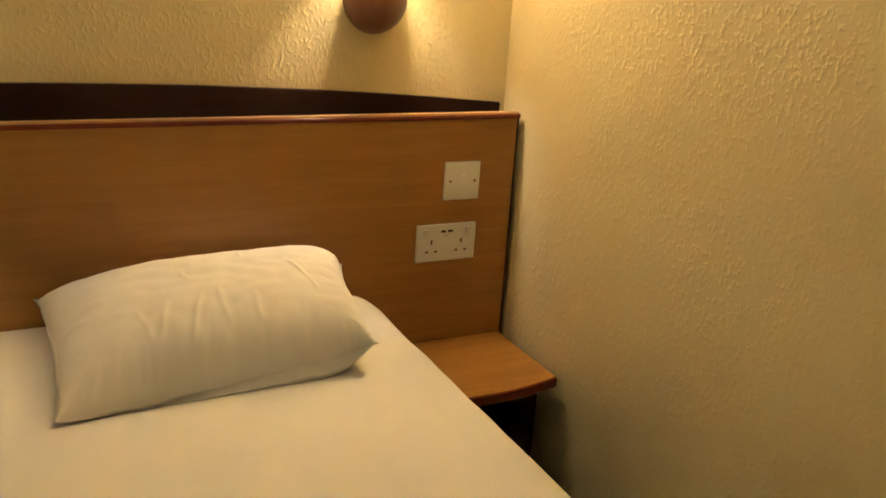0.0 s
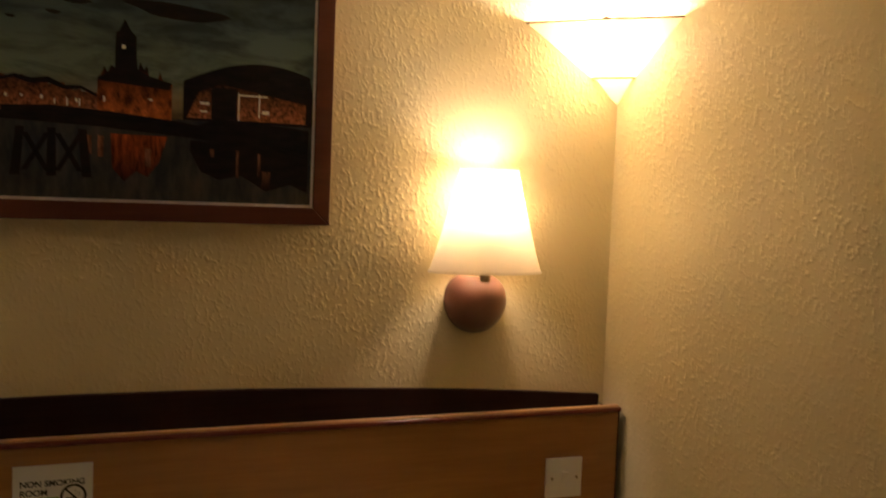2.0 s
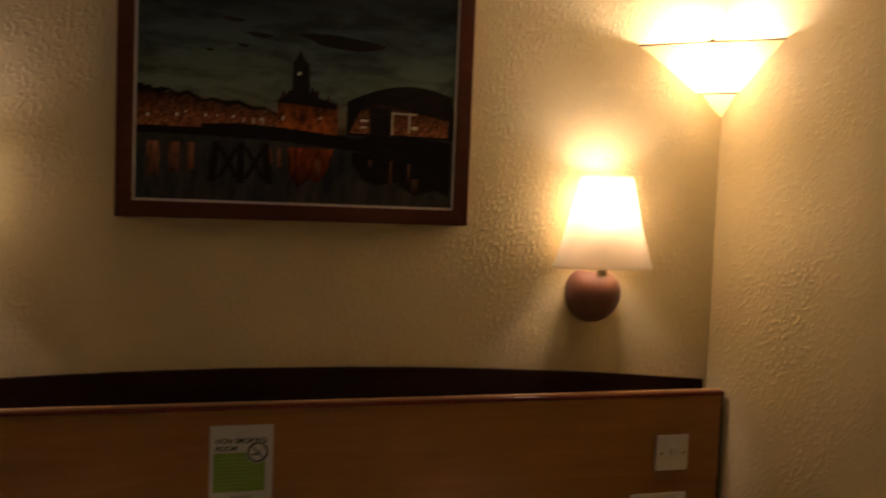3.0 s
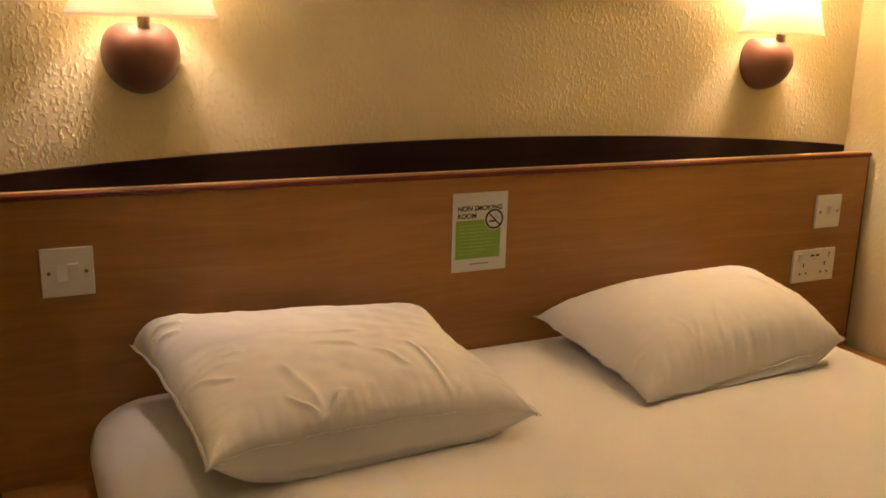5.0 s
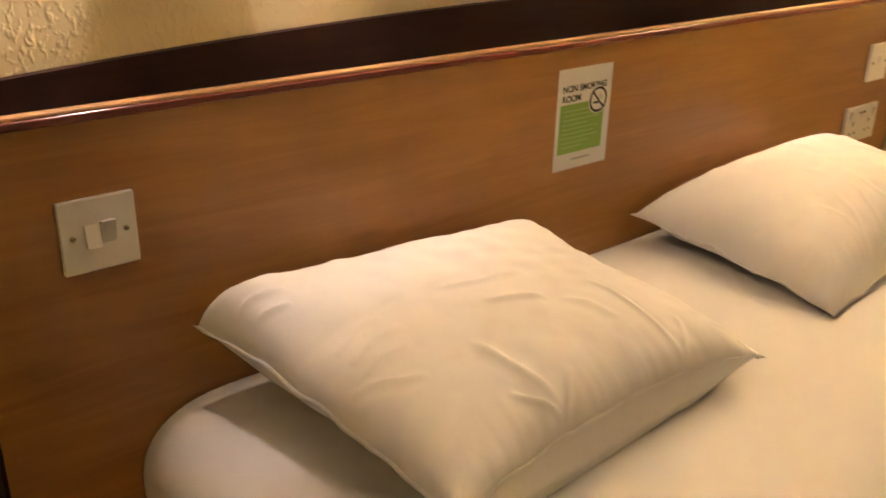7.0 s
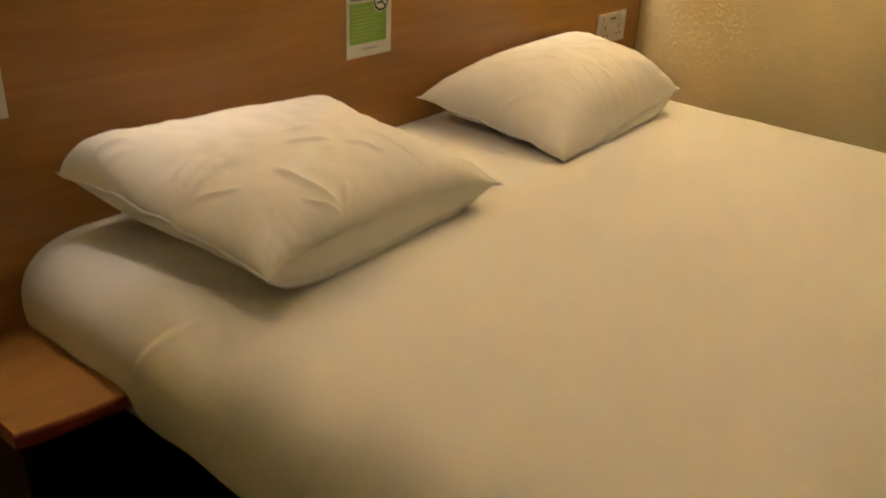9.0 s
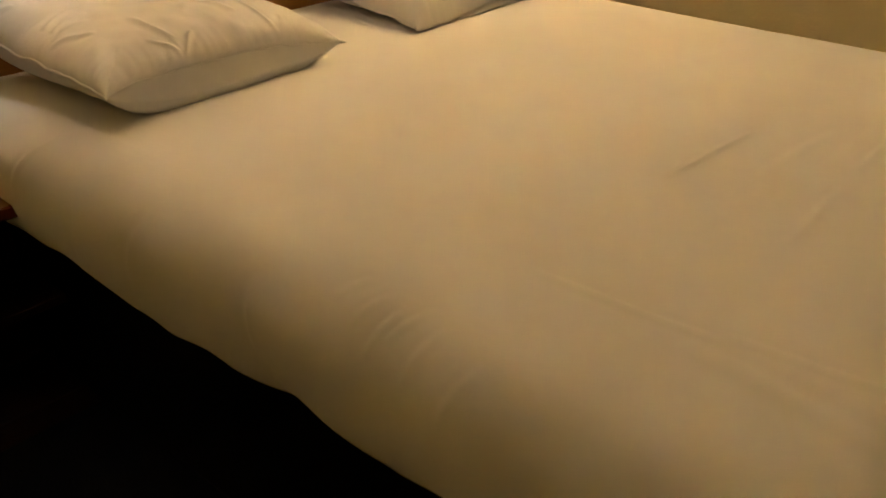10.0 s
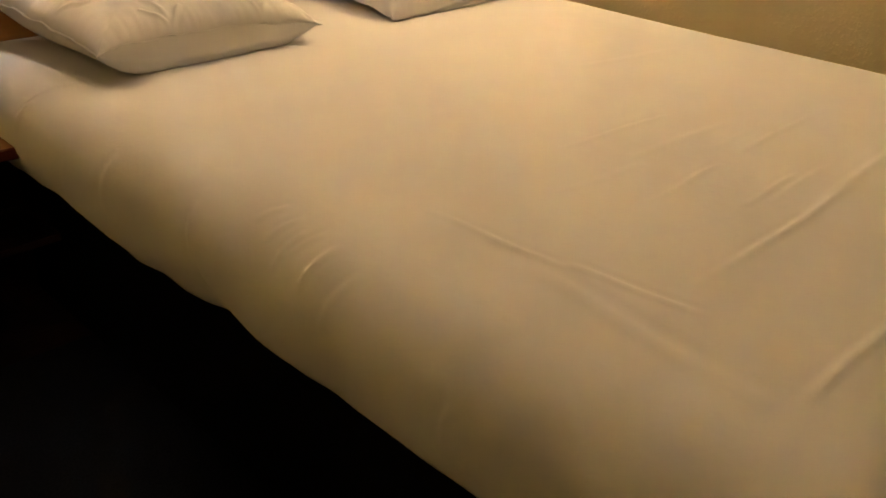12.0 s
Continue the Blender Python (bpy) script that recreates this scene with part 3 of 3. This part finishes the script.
def sky_ink():
    m, t, b = material("photo_sky")
    tc = t.nodes.new("ShaderNodeTexCoord")
    sep = t.nodes.new("ShaderNodeSeparateXYZ")
    t.links.new(tc.outputs["Object"], sep.inputs["Vector"])
    mr = t.nodes.new("ShaderNodeMapRange")
    mr.inputs["From Min"].default_value, mr.inputs["From Max"].default_value = QZ0 + 0.33 * QH, QZ1
    t.links.new(sep.outputs["Z"], mr.inputs["Value"])
    base = ramp(t, mr.outputs["Result"], [(0.0, (0.320, 0.224, 0.112)), (0.22, (0.192, 0.256, 0.192)), (0.55, (0.099, 0.147, 0.144)), (0.85, (0.035, 0.048, 0.054))])
    cloud = ramp(t, noise_node(t, coords(t, (3.2, 1, 11)), 2.2, 5, 0.6, 0.4), [(0.42, (1, 1, 1)), (0.60, (0.30, 0.30, 0.34))])
    mix = t.nodes.new("ShaderNodeMix")
    mix.data_type, mix.blend_type = "RGBA", "MULTIPLY"
    mix.inputs["Factor"].default_value = 0.85
    t.links.new(base, mix.inputs["A"])
    t.links.new(cloud, mix.inputs["B"])
    t.links.new(mix.outputs["Result"], b.inputs["Base Color"])
    b.inputs["Roughness"].default_value = 0.35
    b.inputs["Specular IOR Level"].default_value = 0.25
    return m


I_WATER = ink("photo_water", (0.022, 0.030, 0.034), (0.085, 0.075, 0.062), (12, 1, 3))
I_BLACK = ink("photo_black", (0.006, 0.006, 0.006), (0.019, 0.013, 0.011))
I_BRICK = glow_ink("photo_brick_glow", (0.019, 0.008, 0.006), (0.850, 0.224, 0.048), (16, 1, 10), 0.50, 0.33)
I_TOWN = glow_ink("photo_town_glow", (0.022, 0.012, 0.009), (0.62, 0.22, 0.095), (40, 1, 34), 0.48, 0.34)
I_LIGHT = ink("photo_lamp_ink", (0.850, 0.800, 0.400), (0.850, 0.850, 0.800))
I_GLOW = glow_ink("photo_reflection", (0.032, 0.019, 0.016), (0.640, 0.256, 0.128), (60, 1, 8), 0.05, 0.26)
I_BRICKGLOW = glow_ink("photo_brick_reflection", (0.019, 0.010, 0.010), (0.672, 0.136, 0.032), (40, 1, 7), 0.06, 0.26)


def photo(name, outline, depth, mat, label=""):
    pts = [(QX0 + u * QW, QZ0 + v * QH) for u, v in outline]
    part(name, prism(pts, 0.0710 - depth, 0.0712 - depth), mat, pic, label)


def strip(u0, u1, v0, v1):
    return [(u0, v0), (u1, v0), (u1, v1), (u0, v1)]


photo("photo_sky", strip(0, 1, 0.30, 1), 0.0002, sky_ink(), "dark teal evening sky")
photo("photo_water", strip(0, 1, 0, 0.32), 0.0004, I_WATER, "dark water with reflections")
for cu, cv, w, h in ((0.62, 0.735, 0.13, 0.030), (0.28, 0.80, 0.035, 0.010), (0.36, 0.74, 0.04, 0.012), (0.31, 0.69, 0.018, 0.008), (0.21, 0.66, 0.012, 0.006)):
    photo("photo_cloud", [(cu + w * math.cos(a) * (1 + 0.2 * math.sin(3 * a)), cv + h * math.sin(a) - 0.1 * w * math.cos(a)) for a in (2 * math.pi * k / 20 for k in range(20))], 0.0006, I_BLACK)
town = [(0.0, 0.30), (0.42, 0.30), (0.42, 0.40)]
rng = random.Random(4)
for k in range(19, -1, -1):
    town += [(0.02 * k + 0.02, 0.41 + 0.075 * (1 - k / 19) + rng.uniform(-0.012, 0.012)), (0.02 * k, 0.41 + 0.075 * (1 - k / 19) + rng.uniform(-0.012, 0.012))]
photo("photo_town", town, 0.0008, I_TOWN, "orange lit row of far houses")
hall = [(0.42, 0.31), (0.61, 0.31), (0.61, 0.455), (0.585, 0.462), (0.579, 0.50), (0.571, 0.462), (0.55, 0.475), (0.545, 0.52), (0.537, 0.50), (0.527, 0.53),
        (0.52, 0.49), (0.515, 0.62), (0.507, 0.635), (0.501, 0.645), (0.487, 0.685), (0.473, 0.645), (0.465, 0.635), (0.465, 0.50), (0.453, 0.51), (0.445, 0.48), (0.437, 0.505), (0.427, 0.47), (0.42, 0.46)]
photo("photo_hall", hall, 0.0010, I_BRICK, "glowing brick hall with clock tower")
photo("photo_hall_top", [(u, v) for u, v in ((0.463, 0.50), (0.517, 0.50), (0.516, 0.625), (0.501, 0.647), (0.487, 0.688), (0.473, 0.647), (0.464, 0.625))], 0.0012, I_BLACK)
photo("photo_hall_roof", [(0.421, 0.45), (0.605, 0.43), (0.609, 0.457), (0.55, 0.478), (0.52, 0.50), (0.465, 0.50), (0.421, 0.462)], 0.0012, I_BLACK)
roofs = [(0.0, 0.455), (0.03, 0.475), (0.06, 0.45), (0.09, 0.470), (0.12, 0.445), (0.15, 0.458), (0.19, 0.425), (0.22, 0.437), (0.26, 0.420), (0.30, 0.428), (0.34, 0.405), (0.38, 0.412), (0.42, 0.385)]
photo("photo_roofline", roofs[::-1] + [(u, v + 0.016 + 0.005 * math.sin(u * 130)) for u, v in roofs], 0.0010, I_BLACK, "dark rooftops")
for k in range(14):
    u = 0.03 + 0.028 * k
    photo("photo_window", strip(u, u + 0.006, 0.355 + 0.012 * math.sin(k * 2.3), 0.368 + 0.012 * math.sin(k * 2.3)), 0.0010, I_LIGHT if k % 3 == 0 else I_GLOW)
photo("photo_clock", strip(0.48, 0.489, 0.575, 0.590), 0.0014, I_LIGHT)
dome = [(0.64, 0.32), (1.0, 0.32), (1.0, 0.45)] + [(0.64 + 0.35 * (1 - k / 14), 0.42 + 0.14 * math.sin(math.pi * (0.12 + 0.62 * (1 - k / 14)))) for k in range(15)]
photo("photo_theatre_roof", dome, 0.0010, I_BLACK, "dark curved roof")
photo("photo_theatre_front", [(0.65, 0.33), (0.98, 0.33), (0.98, 0.41), (0.86, 0.44), (0.74, 0.47), (0.68, 0.43)], 0.0012, I_TOWN)
photo("photo_theatre_wall", strip(0.715, 0.785, 0.33, 0.455), 0.0014, I_BLACK)
for u0, u1, v0, v1 in ((0.788, 0.792, 0.33, 0.44), (0.845, 0.849, 0.345, 0.44), (0.79, 0.87, 0.428, 0.434), (0.685, 0.71, 0.385, 0.395), (0.685, 0.705, 0.355, 0.362), (0.855, 0.875, 0.36, 0.375),
                       (0.55, 0.56, 0.385, 0.392), (0.435, 0.44, 0.37, 0.39), (0.345, 0.348, 0.345, 0.375), (0.375, 0.378, 0.345, 0.375), (0.315, 0.318, 0.35, 0.37), (0.14, 0.145, 0.38, 0.388), (0.235, 0.24, 0.37, 0.378)):
    photo("photo_lamp", strip(u0, u1, v0, v1), 0.0016, I_LIGHT)
photo("photo_bridge", [(0.19, 0.335), (0.30, 0.345), (0.45, 0.335), (0.62, 0.312), (0.68, 0.300), (0.72, 0.325), (0.80, 0.330), (0.99, 0.305), (0.99, 0.22), (0.80, 0.225), (0.66, 0.250), (0.42, 0.275), (0.20, 0.285), (0.0, 0.285), (0.0, 0.315), (0.19, 0.318)], 0.0018, I_BLACK, "dark pier and quay")
photo("photo_reflection", [(0.455, 0.25), (0.46, 0.12), (0.49, 0.07), (0.52, 0.11), (0.55, 0.09), (0.58, 0.15), (0.60, 0.25)], 0.0018, I_BRICKGLOW)
for u, v0, v1, w in ((0.55, 0.13, 0.20, 0.008), (0.43, 0.16, 0.24, 0.007), (0.40, 0.17, 0.24, 0.007), (0.11, 0.12, 0.25, 0.016), (0.05, 0.10, 0.25, 0.018), (0.16, 0.13, 0.25, 0.010), (0.79, 0.10, 0.21, 0.004), (0.85, 0.11, 0.20, 0.004), (0.87, 0.06, 0.13, 0.012), (0.72, 0.18, 0.21, 0.005)):
    photo("photo_reflection", strip(u - w, u + w, v0, v1), 0.0020, I_GLOW)
for u in (0.235, 0.31, 0.385):
    lean = (0.31 - u) * 0.16
    photo("photo_trestle", [(u - 0.012 - lean, 0.08), (u + 0.012 - lean, 0.08), (u + 0.010, 0.26), (u - 0.010, 0.26)], 0.0022, I_BLACK)
for a, b in ((0.245, 0.30), (0.30, 0.245), (0.325, 0.38), (0.38, 0.325)):
    photo("photo_trestle", [(a - 0.007, 0.10), (a + 0.007, 0.10), (b + 0.007, 0.24), (b - 0.007, 0.24)], 0.0024, I_BLACK)
photo("photo_quay_reflection", [(0.66, 0.20), (0.69, 0.12), (0.74, 0.09), (0.80, 0.11), (0.87, 0.05), (0.94, 0.08), (0.99, 0.05), (0.99, 0.24), (0.66, 0.24)], 0.0016, I_BLACK)


# ---- wall lamps ----
def oval_shade(rings, segs=64, thick=0.0012):
    """An oval shade, open above and below; rings: half-width, half-depth, height."""
    bm = bmesh.new()
    for t in (0.0, thick):
        rows = [[bm.verts.new(((w - t) * math.cos(2 * math.pi * k / segs), -0.062 - (d - t) * math.sin(2 * math.pi * k / segs), z)) for k in range(segs)] for w, d, z in rings]
        for i in range(len(rows) - 1):
            for j in range(segs):
                k = (j + 1) % segs
                bm.faces.new((rows[i][j], rows[i][k], rows[i + 1][k], rows[i + 1][j]))
    return bm


def wall_lamp(x, label, bulb_mat):
    ob = thing("wall_lamp", label, "wall lamp", "wall lamps over the bed", (x, WY, 0))
    # rounded base, dimpled like an apple at its top
    rows, n = [], 40
    prof = []
    for k in range(31):
        e = math.sin(math.radians(-90 + 180 * k / 30))
        swell = max(0.0, 1 - abs(e) ** 2.4) ** 0.45 if e > 0 else max(0.0, 1 - abs(e) ** 1.9) ** 0.52
        prof.append((0.068 * swell, 1.306 + (0.062 if e > 0 else 0.072) * e))
    for r, z in prof:
        dip = 0.016 * math.exp(-(r / 0.024) ** 2) if z > 1.30 else 0.0
        rows.append([(r * math.cos(math.pi * j / n), -0.001 - 1.25 * r * math.sin(math.pi * j / n), z - dip) for j in range(n + 1)])
    part("lamp_base", grid_mesh(rows), M_CERAM, ob, "rounded glazed terracotta base", smooth=True)
    bm = bmesh.new()
    bmesh.ops.create_cone(bm, cap_ends=True, segments=20, radius1=0.011, radius2=0.011, depth=0.055)
    bmesh.ops.translate(bm, vec=(0, -0.060, 1.378), verts=bm.verts)
    part("neck", bm, M_METAL, ob, "dark metal neck")
    holder = [[(r * math.cos(2 * math.pi * j / 24), -0.062 + r * math.sin(2 * math.pi * j / 24), z) for j in range(24)]
              for r, z in ((0.002, 1.404), (0.014, 1.404), (0.017, 1.410), (0.017, 1.440), (0.025, 1.442), (0.025, 1.447), (0.016, 1.452), (0.016, 1.488), (0.002, 1.488))]
    part("bulb_holder", grid_mesh(holder, closed_u=True), M_PLATE, ob, "white plastic bulb holder", smooth=True)
    tube = [(0.003, 1.489), (0.014, 1.490), (0.022, 1.503), (0.0275, 1.522), (0.028, 1.540), (0.022, 1.559), (0.011, 1.570), (0.003, 1.573)]
    part("bulb", grid_mesh([[(r * math.cos(2 * math.pi * j / 12), -0.062 + r * math.sin(2 * math.pi * j / 12), z) for j in range(12)] for r, z in tube], closed_u=True), bulb_mat, ob, "lit white glass bulb", smooth=True)
    rings = []
    for k in range(13):
        f = k / 12
        w = 0.127 - 0.062 * (f ** 0.88)
        rings.append((w, 0.012 + w * 0.37, 1.372 + 0.212 * f))
    shade = part("shade", oval_shade(rings), M_SHADE, ob, "cream cloth oval shade, brightly lit", smooth=True)
    for w, z in ((0.1275, 1.372), (0.0655, 1.584)):
        part("shade_rim", oval_shade([(w + 0.0008, 0.0126 + w * 0.37, z - 0.0025), (w + 0.0008, 0.0126 + w * 0.37, z + 0.0025)]), M_SHADE, shade, "thin bound rim", smooth=True)
    return ob


wall_lamp(LAMP_X[0], "lit wall lamp with cream shade near the corner", M_BULB_WARM)
wall_lamp(LAMP_X[1], "lit wall lamp with cream shade above the bed", M_BULB_PALE)

# ---- corner uplighter ----
upl = thing("corner_uplighter", "lit cream corner uplighter fixed across the wall corner", "uplighter", place=(WX, WY, 0))


def quarter(rings, segs=36, thick=0.0015):
    bm = bmesh.new()
    for t in (0.0, thick):
        rows = []
        for r, z in rings:
            row = []
            for k in range(segs + 1):
                a = math.pi / 2 * k / segs
                flat = 0.86 / (math.cos(a) + math.sin(a)) + 0.14
                row.append(bm.verts.new((-(r - t) * flat * math.cos(a), -(r - t) * flat * math.sin(a), z)))
            rows.append(row)
        for i in range(len(rows) - 1):
            for j in range(segs):
                bm.faces.new((rows[i][j], rows[i][j + 1], rows[i + 1][j + 1], rows[i + 1][j]))
    return bm


part("bowl", quarter([(0.072 + 0.165 * f, 1.802 + 0.106 * f) for f in (k / 12 for k in range(13))]), M_BOWL, upl, "cream translucent bowl", smooth=True)
part("rim", quarter([(0.2375, 1.9045), (0.2385, 1.9085)]), M_METAL, upl, "thin brass rim", smooth=True)
part("tip", quarter([(0.002, 1.748), (0.018, 1.760), (0.054, 1.797), (0.066, 1.804)]), M_BOWL, upl, "cream pointed lower tip", smooth=True)
part("collar", quarter([(0.068, 1.799), (0.0735, 1.802), (0.068, 1.805)]), M_METAL, upl, "thin brass collar", smooth=True)
bm = bmesh.new()
bmesh.ops.create_uvsphere(bm, u_segments=16, v_segments=10, radius=0.008)
bmesh.ops.translate(bm, vec=(-0.10, -0.10, 1.912), verts=bm.verts)
part("finial", bm, M_METAL, upl, "small brass knob", smooth=True)
bm = box(-0.148, -0.001, -0.006, 0.006, 1.904, 1.907)
bmesh.ops.rotate(bm, matrix=Matrix.Rotation(math.radians(45), 3, "Z"), verts=bm.verts)
part("bracket", bm, M_METAL, upl, "thin brass bracket bar")
